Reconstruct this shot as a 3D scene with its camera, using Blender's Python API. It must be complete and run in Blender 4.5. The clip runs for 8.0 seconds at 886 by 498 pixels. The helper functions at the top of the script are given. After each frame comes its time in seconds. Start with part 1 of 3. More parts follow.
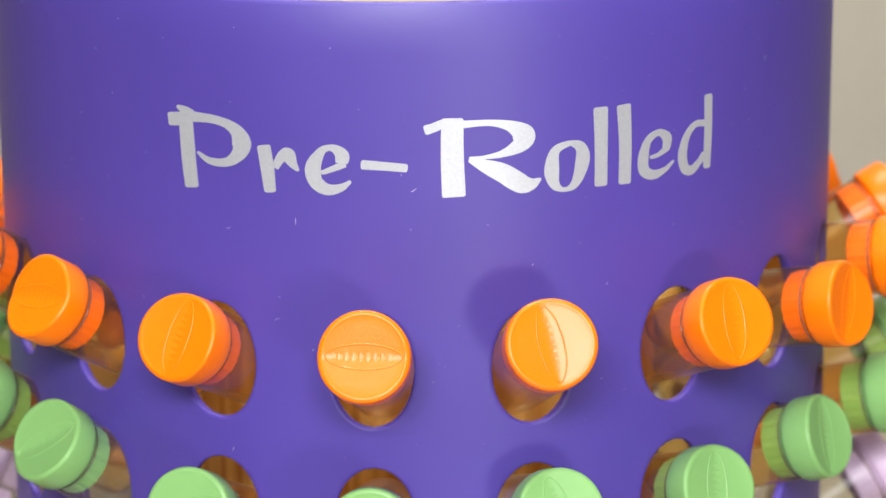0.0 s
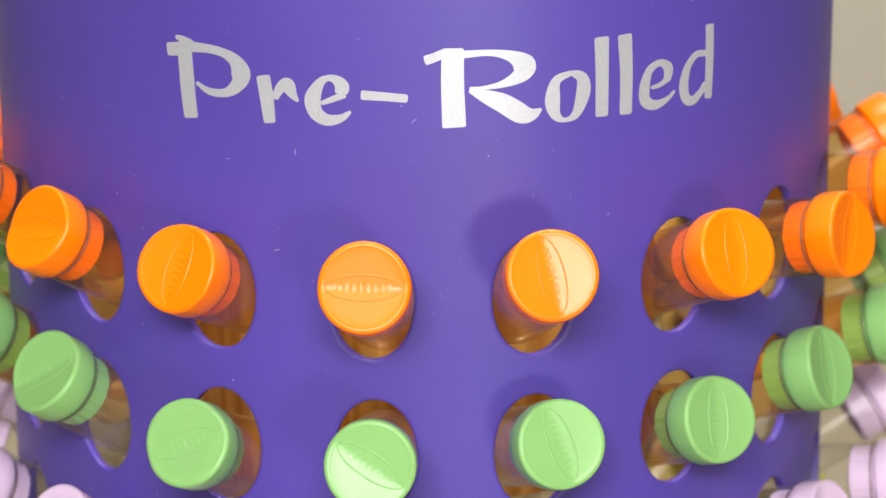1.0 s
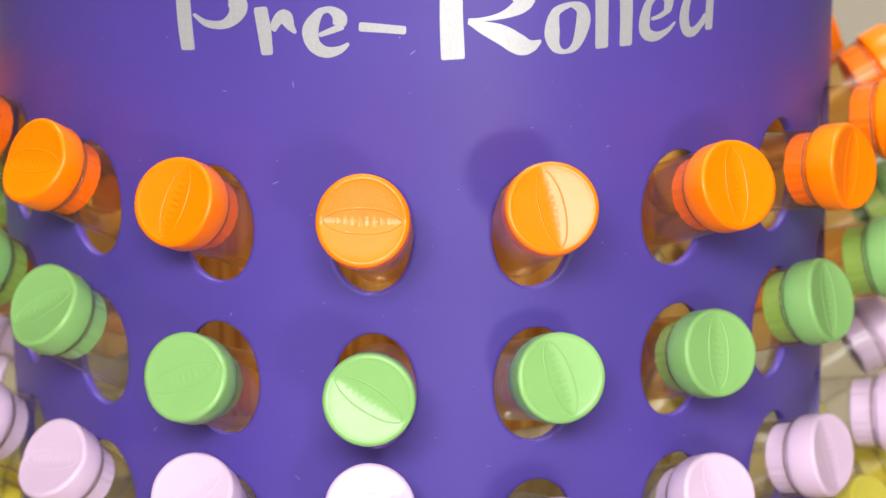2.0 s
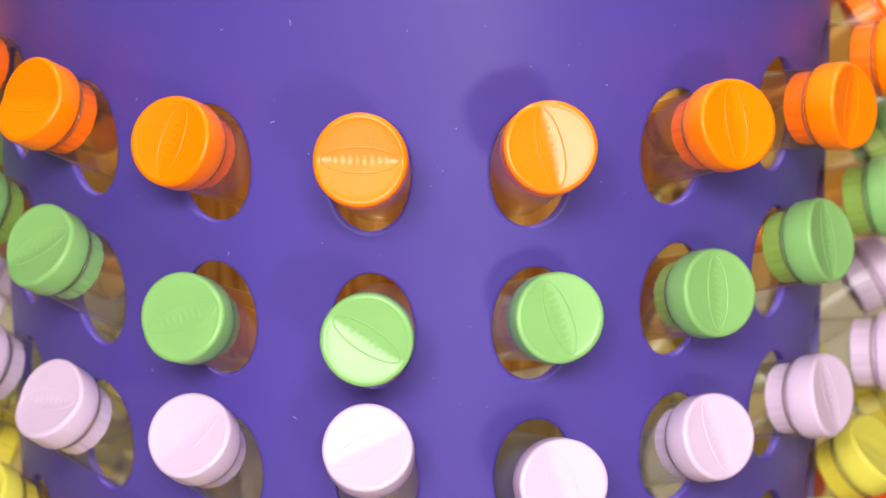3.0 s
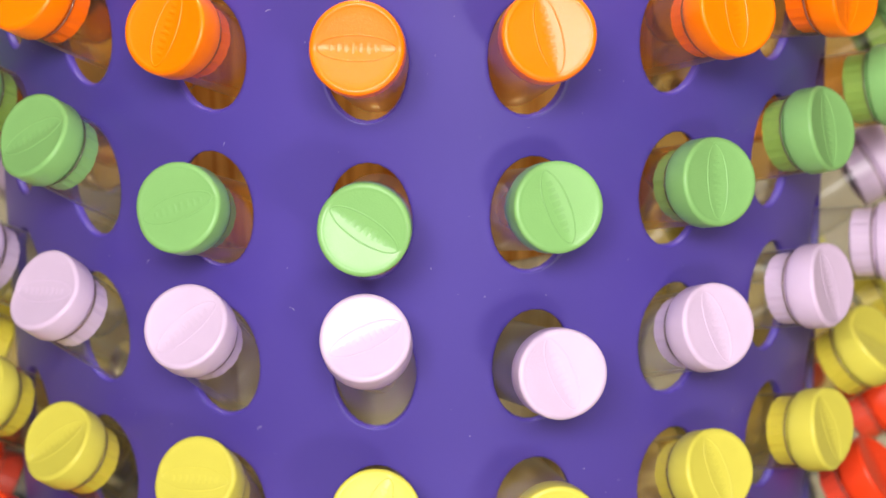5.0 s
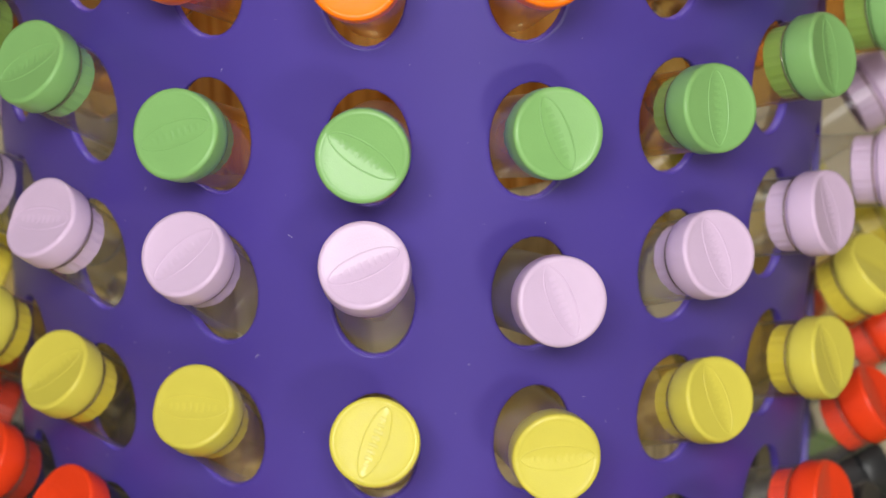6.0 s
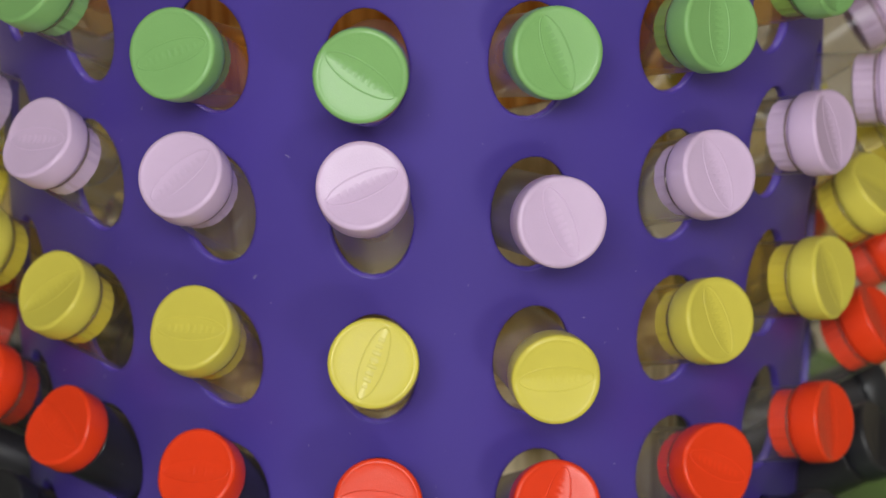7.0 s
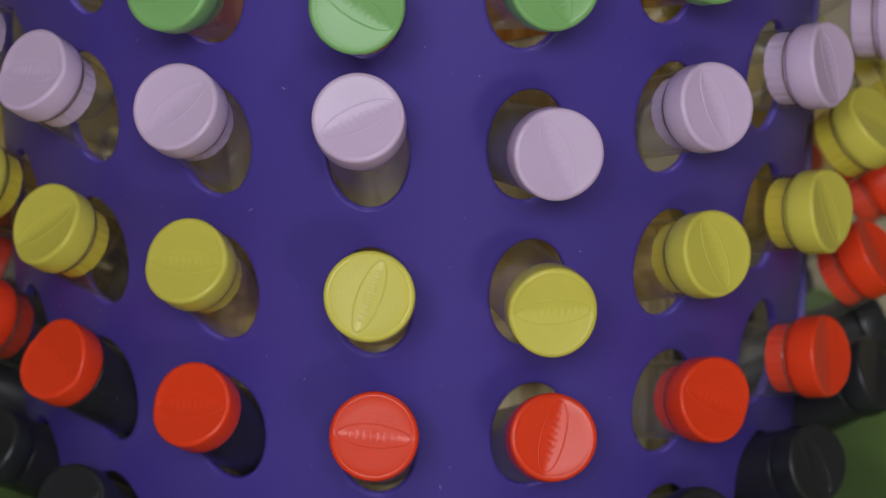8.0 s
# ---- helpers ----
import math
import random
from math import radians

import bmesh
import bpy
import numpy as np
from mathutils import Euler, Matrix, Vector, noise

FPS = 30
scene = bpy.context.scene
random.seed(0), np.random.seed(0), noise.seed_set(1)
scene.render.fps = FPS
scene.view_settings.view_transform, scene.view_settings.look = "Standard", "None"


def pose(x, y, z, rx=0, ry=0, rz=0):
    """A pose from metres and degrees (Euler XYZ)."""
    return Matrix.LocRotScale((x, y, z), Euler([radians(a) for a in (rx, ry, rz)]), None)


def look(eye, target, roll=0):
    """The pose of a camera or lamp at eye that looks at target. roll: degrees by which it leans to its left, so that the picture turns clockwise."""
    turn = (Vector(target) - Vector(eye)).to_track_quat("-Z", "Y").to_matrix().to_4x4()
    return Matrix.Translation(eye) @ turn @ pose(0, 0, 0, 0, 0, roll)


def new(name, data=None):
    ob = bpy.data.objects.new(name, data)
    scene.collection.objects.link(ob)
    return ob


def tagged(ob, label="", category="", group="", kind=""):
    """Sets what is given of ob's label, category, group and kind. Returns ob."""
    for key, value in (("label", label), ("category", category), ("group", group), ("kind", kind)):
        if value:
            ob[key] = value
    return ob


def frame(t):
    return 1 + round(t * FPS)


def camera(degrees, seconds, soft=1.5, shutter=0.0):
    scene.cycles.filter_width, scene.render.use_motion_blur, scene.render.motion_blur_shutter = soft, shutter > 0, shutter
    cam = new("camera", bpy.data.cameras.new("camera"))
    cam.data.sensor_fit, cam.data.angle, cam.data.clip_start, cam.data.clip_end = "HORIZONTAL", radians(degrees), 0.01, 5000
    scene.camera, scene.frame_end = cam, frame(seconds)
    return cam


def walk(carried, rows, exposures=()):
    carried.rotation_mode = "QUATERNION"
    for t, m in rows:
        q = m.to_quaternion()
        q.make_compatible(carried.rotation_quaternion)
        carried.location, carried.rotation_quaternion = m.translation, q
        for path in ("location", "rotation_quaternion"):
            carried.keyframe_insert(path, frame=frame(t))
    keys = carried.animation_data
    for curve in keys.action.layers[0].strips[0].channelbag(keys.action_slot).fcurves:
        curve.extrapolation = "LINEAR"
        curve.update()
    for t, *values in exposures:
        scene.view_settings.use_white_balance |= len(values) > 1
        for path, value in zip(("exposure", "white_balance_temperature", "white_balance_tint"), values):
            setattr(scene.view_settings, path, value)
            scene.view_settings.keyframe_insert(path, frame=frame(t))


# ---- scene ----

# ---------------------------------------------------------------- camera
cam = camera(17.0, 8.0)
ROWS = [
    (0.0, 0.00738, -0.75765, 1.35204, 0.030, -15.431, -0.449),
    (0.5, 0.00698, -0.75668, 1.35102, 0.002, -16.018, -0.452),
    (1.0, 0.00674, -0.75556, 1.35035, -0.009, -16.678, -0.470),
    (1.5, 0.00679, -0.75371, 1.34987, -0.013, -17.355, -0.530),
    (3.0, 0.00764, -0.74915, 1.34714, 0.036, -19.049, -0.577),
    (3.5, 0.00763, -0.74826, 1.34617, 0.036, -19.551, -0.589),
    (4.0, 0.00698, -0.74714, 1.34542, -0.025, -20.009, -0.631),
    (5.5, 0.00671, -0.74337, 1.34231, -0.071, -21.634, -0.695),
    (6.0, 0.00681, -0.74156, 1.34062, -0.065, -22.304, -0.719),
    (6.5, 0.00743, -0.73958, 1.33956, -0.002, -23.052, -0.721),
    (7.0, 0.00710, -0.73736, 1.33961, -0.042, -23.902, -0.759),
    (7.5, 0.00670, -0.73659, 1.33801, -0.133, -24.477, -0.721),
    (8.0, 0.00603, -0.73614, 1.33587, -0.201, -24.956, -0.657),
]
cam.data.dof.use_dof, cam.data.dof.focus_distance, cam.data.dof.aperture_fstop = True, 0.661, 17.0
EXPOSURES = [(0.0, 0.26, 6500, 10), (1.5, 0.28, 6850, 10), (4.2, 0.29, 6900, 10), (5.5, 0.01, 6780, 10), (6.0, -0.21, 6750, 10), (6.5, -0.42, 6600, 10), (7.0, -0.61, 6550, 10), (7.5, -0.84, 6350, 10), (8.0, -1.12, 6200, 10)]
walk(cam, [(t, pose(x, y, z, 90 + pitch, 0, yaw) @ pose(0, 0, 0, 0, 0, roll)) for t, x, y, z, yaw, pitch, roll in ROWS], EXPOSURES)

# ---------------------------------------------------------------- light
world = bpy.data.worlds.new("room_air")
scene.world = world
world.use_nodes = True
world.node_tree.nodes["Background"].inputs[0].default_value = (1, 1, 1, 1)
world.node_tree.nodes["Background"].inputs[1].default_value = 0.02


def area_light(name, m, size_x, size_y, watts, colour):
    data = bpy.data.lights.new(name, "AREA")
    data.shape, data.size, data.size_y, data.energy, data.color = "RECTANGLE", size_x, size_y, watts, colour
    ob = new(name, data)
    ob.matrix_world = m
    return ob


COUNTER = 0.90            # top of the counter
Z = 1.1435                # middle of the top row of holes, from which the drum's own levels are counted
# fill light added to brighten the back wall; no known fixture
area_light("ceiling_fill_light", look((0.3, 1.6, 2.62), (0.3, 1.6, 0)), 1.2, 0.6, 6, (1.0, 0.97, 0.93))
# overhead fill, narrowed and centred to lighten the drum's inside through its top
area_light("ceiling_fill_light", look((0.0, 0.1, 2.62), (0.0, 0.1, 0)), 0.26, 0.3, 19, (1.0, 0.97, 0.93))
area_light("counter_lamp_light", look((0.34, -1.08, Z - 0.05), (0, -0.11, Z - 0.06)), 0.12, 0.12, 2.0, (1.0, 0.98, 0.95))
area_light("shop_window_light", look((-0.06, -2.08, 2.06), (0.0, 0.0, 1.1)), 0.9, 0.6, 91, (0.97, 0.98, 1.0))

# ---------------------------------------------------------------- materials


def material(name, build):
    m = bpy.data.materials.new(name)
    m.use_nodes = True
    nt = m.node_tree
    nt.nodes.clear()
    out = nt.nodes.new("ShaderNodeOutputMaterial")

    def node(kind, **values):
        n = nt.nodes.new("ShaderNode" + kind)
        for key, value in values.items():
            n.inputs[key.replace("_", " ")].default_value = value
        return n

    surface = build(nt, node)
    nt.links.new(surface, out.inputs["Surface"])
    return m


def ramp(nt, node, source, stops):
    r = node("ValToRGB")
    while len(r.color_ramp.elements) < len(stops):
        r.color_ramp.elements.new(0.5)
    for e, (at, colour) in zip(r.color_ramp.elements, stops):
        e.position, e.color = at, (*colour, 1)
    nt.links.new(source, r.inputs["Fac"])
    return r.outputs["Color"]


def shade(colour, k):
    return tuple(min(1.0, c * k) for c in colour)


def plastic(name, colour, rough=0.30, vary=0.03, bump=0.08, scale=2600.0, gloss=0.31):
    def build(nt, node):
        p = node("BsdfPrincipled", Roughness=rough)
        p.inputs["Specular IOR Level"].default_value = gloss
        at = node("TexCoord")
        big = node("TexNoise", Scale=70.0, Detail=4.0)
        fine = node("TexNoise", Scale=scale, Detail=3.0)
        info = node("ObjectInfo")
        for n in (big, fine):
            nt.links.new(at.outputs["Object"], n.inputs["Vector"])
        c = ramp(nt, node, big.outputs["Fac"], [(0.3, shade(colour, 1 - vary)), (0.7, shade(colour, 1 + vary))])
        hue = node("HueSaturation")
        ranged = node("MapRange", To_Min=0.95, To_Max=1.05)
        nt.links.new(info.outputs["Random"], ranged.inputs["Value"])
        nt.links.new(ranged.outputs["Result"], hue.inputs["Value"])
        nt.links.new(c, hue.inputs["Color"])
        nt.links.new(hue.outputs["Color"], p.inputs["Base Color"])
        rr = node("MapRange", To_Min=rough - 0.07, To_Max=rough + 0.09)
        nt.links.new(big.outputs["Fac"], rr.inputs["Value"])
        nt.links.new(rr.outputs["Result"], p.inputs["Roughness"])
        b = node("Bump", Strength=bump, Distance=0.001)
        nt.links.new(fine.outputs["Fac"], b.inputs["Height"])
        nt.links.new(b.outputs["Normal"], p.inputs["Normal"])
        return p.outputs["BSDF"]
    return material(name, build)


def clear(name, tint, haze=0.05, haze_colour=(0.5, 0.48, 0.42), rough=0.28):
    """Thin blown glass: tinted see-through with a glossy face that grows at grazing angles."""
    def build(nt, node):
        t = node("BsdfTransparent", Color=(*tint, 1))
        g = node("BsdfGlossy", Roughness=rough)
        w = node("LayerWeight", Blend=0.5)
        power = node("Math")
        power.operation = "POWER"
        power.inputs[1].default_value = 2.6
        nt.links.new(w.outputs["Facing"], power.inputs[0])
        r = node("MapRange", To_Min=0.02, To_Max=0.5)
        nt.links.new(power.outputs[0], r.inputs["Value"])
        mix = node("MixShader")
        nt.links.new(r.outputs["Result"], mix.inputs[0])
        # an uneven matt haze mixed in, which greys the glass
        at = node("TexCoord")
        n = node("TexNoise", Scale=160.0, Detail=4.0)
        nt.links.new(at.outputs["Object"], n.inputs["Vector"])
        hz = node("MapRange", To_Min=haze * 0.5, To_Max=haze * 1.5)
        nt.links.new(n.outputs["Fac"], hz.inputs["Value"])
        d = node("BsdfDiffuse", Color=(*haze_colour, 1))
        body = node("MixShader")
        nt.links.new(hz.outputs["Result"], body.inputs[0])
        nt.links.new(t.outputs[0], body.inputs[1])
        nt.links.new(d.outputs[0], body.inputs[2])
        nt.links.new(body.outputs[0], mix.inputs[1])
        nt.links.new(g.outputs[0], mix.inputs[2])
        return mix.outputs[0]
    return material(name, build)


def acrylic(name, colour, rough=0.46, cells=150.0, speck=0.026, fleck=(0.55, 0.52, 0.6)):
    """Smooth coloured sheet or glass with a sprinkle of dust."""
    def build(nt, node):
        p = node("BsdfPrincipled", Roughness=rough, IOR=1.49)
        p.inputs["Specular IOR Level"].default_value = 0.56
        at = node("TexCoord")
        cloud = node("TexNoise", Scale=14.0, Detail=5.0)
        fine = node("TexNoise", Scale=2200.0, Detail=2.0)
        dust = node("TexVoronoi", Scale=cells)
        for n in (cloud, fine, dust):
            nt.links.new(at.outputs["Object"], n.inputs["Vector"])
        base = ramp(nt, node, cloud.outputs["Fac"], [(0.3, shade(colour, 0.93)), (0.7, shade(colour, 1.07))])
        # lint and dust: small specks, each cell with its own chance
        near = node("Math")
        near.operation = "LESS_THAN"
        near.inputs[1].default_value = speck
        nt.links.new(dust.outputs["Distance"], near.inputs[0])
        chance = node("SeparateColor")
        nt.links.new(dust.outputs["Color"], chance.inputs["Color"])
        rare = node("Math")
        rare.operation = "GREATER_THAN"
        rare.inputs[1].default_value = 0.72
        nt.links.new(chance.outputs[0], rare.inputs[0])
        both = node("Math")
        both.operation = "MULTIPLY"
        nt.links.new(near.outputs[0], both.inputs[0])
        nt.links.new(rare.outputs[0], both.inputs[1])
        soft = node("Math")
        soft.operation = "MULTIPLY"
        soft.inputs[1].default_value = 0.32
        nt.links.new(both.outputs[0], soft.inputs[0])
        mix = node("Mix")
        mix.data_type = "RGBA"
        nt.links.new(soft.outputs[0], mix.inputs[0])
        nt.links.new(base, mix.inputs[6])
        mix.inputs[7].default_value = (*fleck, 1)
        nt.links.new(mix.outputs[2], p.inputs["Base Color"])
        rr = node("MapRange", To_Min=rough - 0.04, To_Max=rough + 0.04)
        nt.links.new(cloud.outputs["Fac"], rr.inputs["Value"])
        nt.links.new(rr.outputs["Result"], p.inputs["Roughness"])
        b = node("Bump", Strength=0.02, Distance=0.001)
        nt.links.new(fine.outputs["Fac"], b.inputs["Height"])
        nt.links.new(b.outputs["Normal"], p.inputs["Normal"])
        return p.outputs["BSDF"]
    return material(name, build)


def board(name, dark, light, stretch=(1, 1, 0.08), scale=60.0, rough=0.6, span=(0.3, 0.7)):
    """Streaky board, its two tones drawn out along z."""
    def build(nt, node):
        p = node("BsdfPrincipled", Roughness=rough)
        at = node("TexCoord")
        m = node("Mapping")
        m.inputs["Scale"].default_value = stretch
        nt.links.new(at.outputs["Object"], m.inputs["Vector"])
        n = node("TexNoise", Scale=scale, Detail=6.0, Distortion=0.6)
        nt.links.new(m.outputs["Vector"], n.inputs["Vector"])
        nt.links.new(ramp(nt, node, n.outputs["Fac"], [(span[0], dark), (span[1], light)]), p.inputs["Base Color"])
        b = node("Bump", Strength=0.1, Distance=0.002)
        nt.links.new(n.outputs["Fac"], b.inputs["Height"])
        nt.links.new(b.outputs["Normal"], p.inputs["Normal"])
        return p.outputs["BSDF"]
    return material(name, build)


def foil(name):
    def build(nt, node):
        p = node("BsdfPrincipled", Metallic=0.5, Roughness=0.42)
        at = node("TexCoord")
        n = node("TexNoise", Scale=1500.0, Detail=3.0)
        nt.links.new(at.outputs["Object"], n.inputs["Vector"])
        nt.links.new(ramp(nt, node, n.outputs["Fac"], [(0.3, (0.50, 0.52, 0.57)), (0.7, (0.56, 0.58, 0.63))]), p.inputs["Base Color"])
        b = node("Bump", Strength=0.08, Distance=0.0006)
        nt.links.new(n.outputs["Fac"], b.inputs["Height"])
        nt.links.new(b.outputs["Normal"], p.inputs["Normal"])
        return p.outputs["BSDF"]
    return material(name, build)


PURPLE = acrylic("purple_acrylic", (0.073, 0.0452, 0.313))
# polished hole edges: the purple darkened to stand in for the tubes' shade
CUT_EDGE = plastic("polished_shade_toned_edge", (0.066, 0.040, 0.29), rough=0.3, gloss=0.2)
LINING = plastic("cream_lining", (0.66, 0.60, 0.44), rough=0.6, scale=300.0)
SILVER = foil("silver_vinyl")
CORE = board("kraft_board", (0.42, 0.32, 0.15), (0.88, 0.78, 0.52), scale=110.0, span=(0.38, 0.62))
ORANGE_BROWN = board("orange_brown_streaks", (0.62, 0.23, 0.028), (1.0, 0.58, 0.17), scale=120.0, span=(0.4, 0.62))
CAPS = {
    "orange": plastic("orange_plastic", (0.92, 0.180, 0.001)),
    "green": plastic("green_plastic", (0.215, 0.435, 0.145)),
    "pink": plastic("pale_pink_plastic", (0.63, 0.47, 0.66)),
    "yellow": plastic("yellow_plastic", (0.635, 0.565, 0.085)),
    "red": plastic("red_plastic", (0.79, 0.050, 0.011)),
    "black": acrylic("black_plastic", (0.018, 0.019, 0.021), 0.36, 500.0, 0.07, (0.3, 0.3, 0.31)),
}
GLASS = {
    "clear": clear("clear_glass", (0.93, 0.93, 0.91), 0.035, (0.55, 0.53, 0.50)),
    "straw": clear("faintly_yellow_glass", (0.93, 0.86, 0.58), 0.025, (0.50, 0.43, 0.27)),
    "amber": clear("amber_glass", (0.95, 0.78, 0.47), 0.02, (0.55, 0.36, 0.22)),
    "smoke": clear("smoked_glass", (0.52, 0.51, 0.53), 0.03),
    "black": acrylic("black_glass", (0.020, 0.019, 0.021), 0.32, 420.0, 0.10, (0.55, 0.55, 0.55)),
}
LIP = clear("thick_glass_lip", (0.74, 0.69, 0.63), 0.10, rough=0.12)
BASE_GREEN = plastic("green_base_paint", (0.055, 0.11, 0.012), rough=0.5, scale=400.0)
EDGE_GREEN = plastic("light_green_edge", (0.13, 0.22, 0.04), rough=0.4, scale=400.0)
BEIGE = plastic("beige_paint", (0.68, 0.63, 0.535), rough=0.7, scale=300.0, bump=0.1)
# dark tone picked to reduce bounced light; the walls' own colour is unknown
TAUPE = plastic("taupe_bounce_cut", (0.17, 0.15, 0.125), rough=0.7, scale=300.0, bump=0.1)
WHITE = plastic("white_ceiling_paint", (0.78, 0.77, 0.74), rough=0.8, scale=300.0, bump=0.1)
LAMINATE = plastic("beige_laminate", (0.33, 0.28, 0.19), rough=0.45, scale=500.0)
LINT = plastic("pale_lint", (0.62, 0.60, 0.72), rough=0.8)
TILE = plastic("grey_floor_vinyl", (0.32, 0.30, 0.27), rough=0.5, scale=200.0)

# ---------------------------------------------------------------- mesh tools


def mesh_of(name, verts, faces, mat, smooth=True):
    me = bpy.data.meshes.new(name)
    me.from_pydata([tuple(v) for v in verts], [], faces)
    me.materials.append(mat)
    me.polygons.foreach_set("use_smooth", [smooth] * len(me.polygons))
    me.update()
    return me


def from_bmesh(name, bm, mat, smooth=False):
    me = bpy.data.meshes.new(name)
    bm.to_mesh(me)
    bm.free()
    me.materials.append(mat)
    me.polygons.foreach_set("use_smooth", [smooth] * len(me.polygons))
    return me


def part(name, me, parent, label=""):
    ob = new(name, me)
    ob.parent = parent
    return tagged(ob, label)


def lathe(name, profile, mat, n=48):
    """Turns a closed or open (radius, height) profile round z; each bend sharper than about 35 degrees is split."""
    verts, faces, groups, g = [], [], [], [profile[0]]
    for i in range(1, len(profile)):
        g.append(profile[i])
        if i < len(profile) - 1:
            a = Vector(profile[i]) - Vector(profile[i - 1])
            b = Vector(profile[i + 1]) - Vector(profile[i])
            if a.length > 0 and b.length > 0 and a.angle(b) > radians(50):
                groups.append(g)
                g = [profile[i]]
    groups.append(g)
    for g in groups:
        start = len(verts)
        for r, z in g:
            verts += [(r * math.cos(2 * math.pi * k / n), r * math.sin(2 * math.pi * k / n), z) for k in range(n)]
        for i in range(len(g) - 1):
            for k in range(n):
                a, b = start + i * n + k, start + i * n + (k + 1) % n
                faces.append((a, b, b + n, a + n))
    return mesh_of(name, verts, faces, mat)


def box(name, size, at, mat, bevel=0.0):
    bm = bmesh.new()
    bmesh.ops.create_cube(bm, size=1.0)
    bmesh.ops.scale(bm, vec=size, verts=bm.verts)
    if bevel:
        bmesh.ops.bevel(bm, geom=bm.edges[:], offset=bevel, segments=2, affect="EDGES")
    bmesh.ops.translate(bm, vec=at, verts=bm.verts)
    return from_bmesh(name, bm, mat)


# ---------------------------------------------------------------- the room
def slab(name, size, at, mat, label, category):
    return tagged(new(name, box(name, size, at, mat)), label, category, kind="structure")


slab("floor", (4.4, 4.4, 0.1), (0, 0, -0.05), TILE, "grey vinyl shop floor", "floor")
slab("ceiling", (4.4, 4.4, 0.1), (0, 0, 2.75), WHITE, "white painted ceiling", "ceiling")
slab("wall_north", (4.4, 0.1, 2.7), (0, 2.15, 1.35), BEIGE, "plain beige painted wall behind the display", "wall")
slab("wall_south", (4.4, 0.1, 2.7), (0, -2.15, 1.35), BEIGE, "plain beige painted wall", "wall")
# side walls out of view, kept dark so the drum's edges stay dim
slab("wall_east", (0.1, 4.2, 2.7), (2.15, 0, 1.35), TAUPE, "unseen wall, taupe to cut bounced light", "wall")
slab("wall_west", (0.1, 4.2, 2.7), (-2.15, 0, 1.35), TAUPE, "unseen wall, taupe to cut bounced light", "wall")

counter = tagged(new("counter"), "beige laminate shop counter", "counter")
part("worktop", box("worktop", (1.8, 1.0, 0.04), (0, 0.2, COUNTER - 0.02), LAMINATE, 0.004), counter)
part("body", box("body", (1.7, 0.9, COUNTER - 0.04), (0, 0.2, (COUNTER - 0.04) / 2), BEIGE, 0.003), counter)

# ---------------------------------------------------------------- the drum
R = 0.1077                # outer radius
WALL = 0.0022
CORE_R, FOOT_R = 0.060, 0.072
COLS, STEP = 18, 2 * math.pi / 18
PHI = radians(-5.12)      # direction of the column that faces the camera
PITCH = 0.03798           # from row to row
SKEW = radians(0.169)     # each row of holes sits a little further round than the one above
HOLE_W, HOLE_H = 0.00977, 0.01422
ROW0 = Z
ROWS_OF_HOLES = 6
RIM = Z + 0.0860
BASE_TOP = COUNTER + 0.014


def on_drum(r, u, z):
    """A place at radius r, at arc length u (counted on the outer face) and height z; u = 0 faces the walkway."""
    a = u / R
    return (r * math.sin(a), -r * math.cos(a), z)


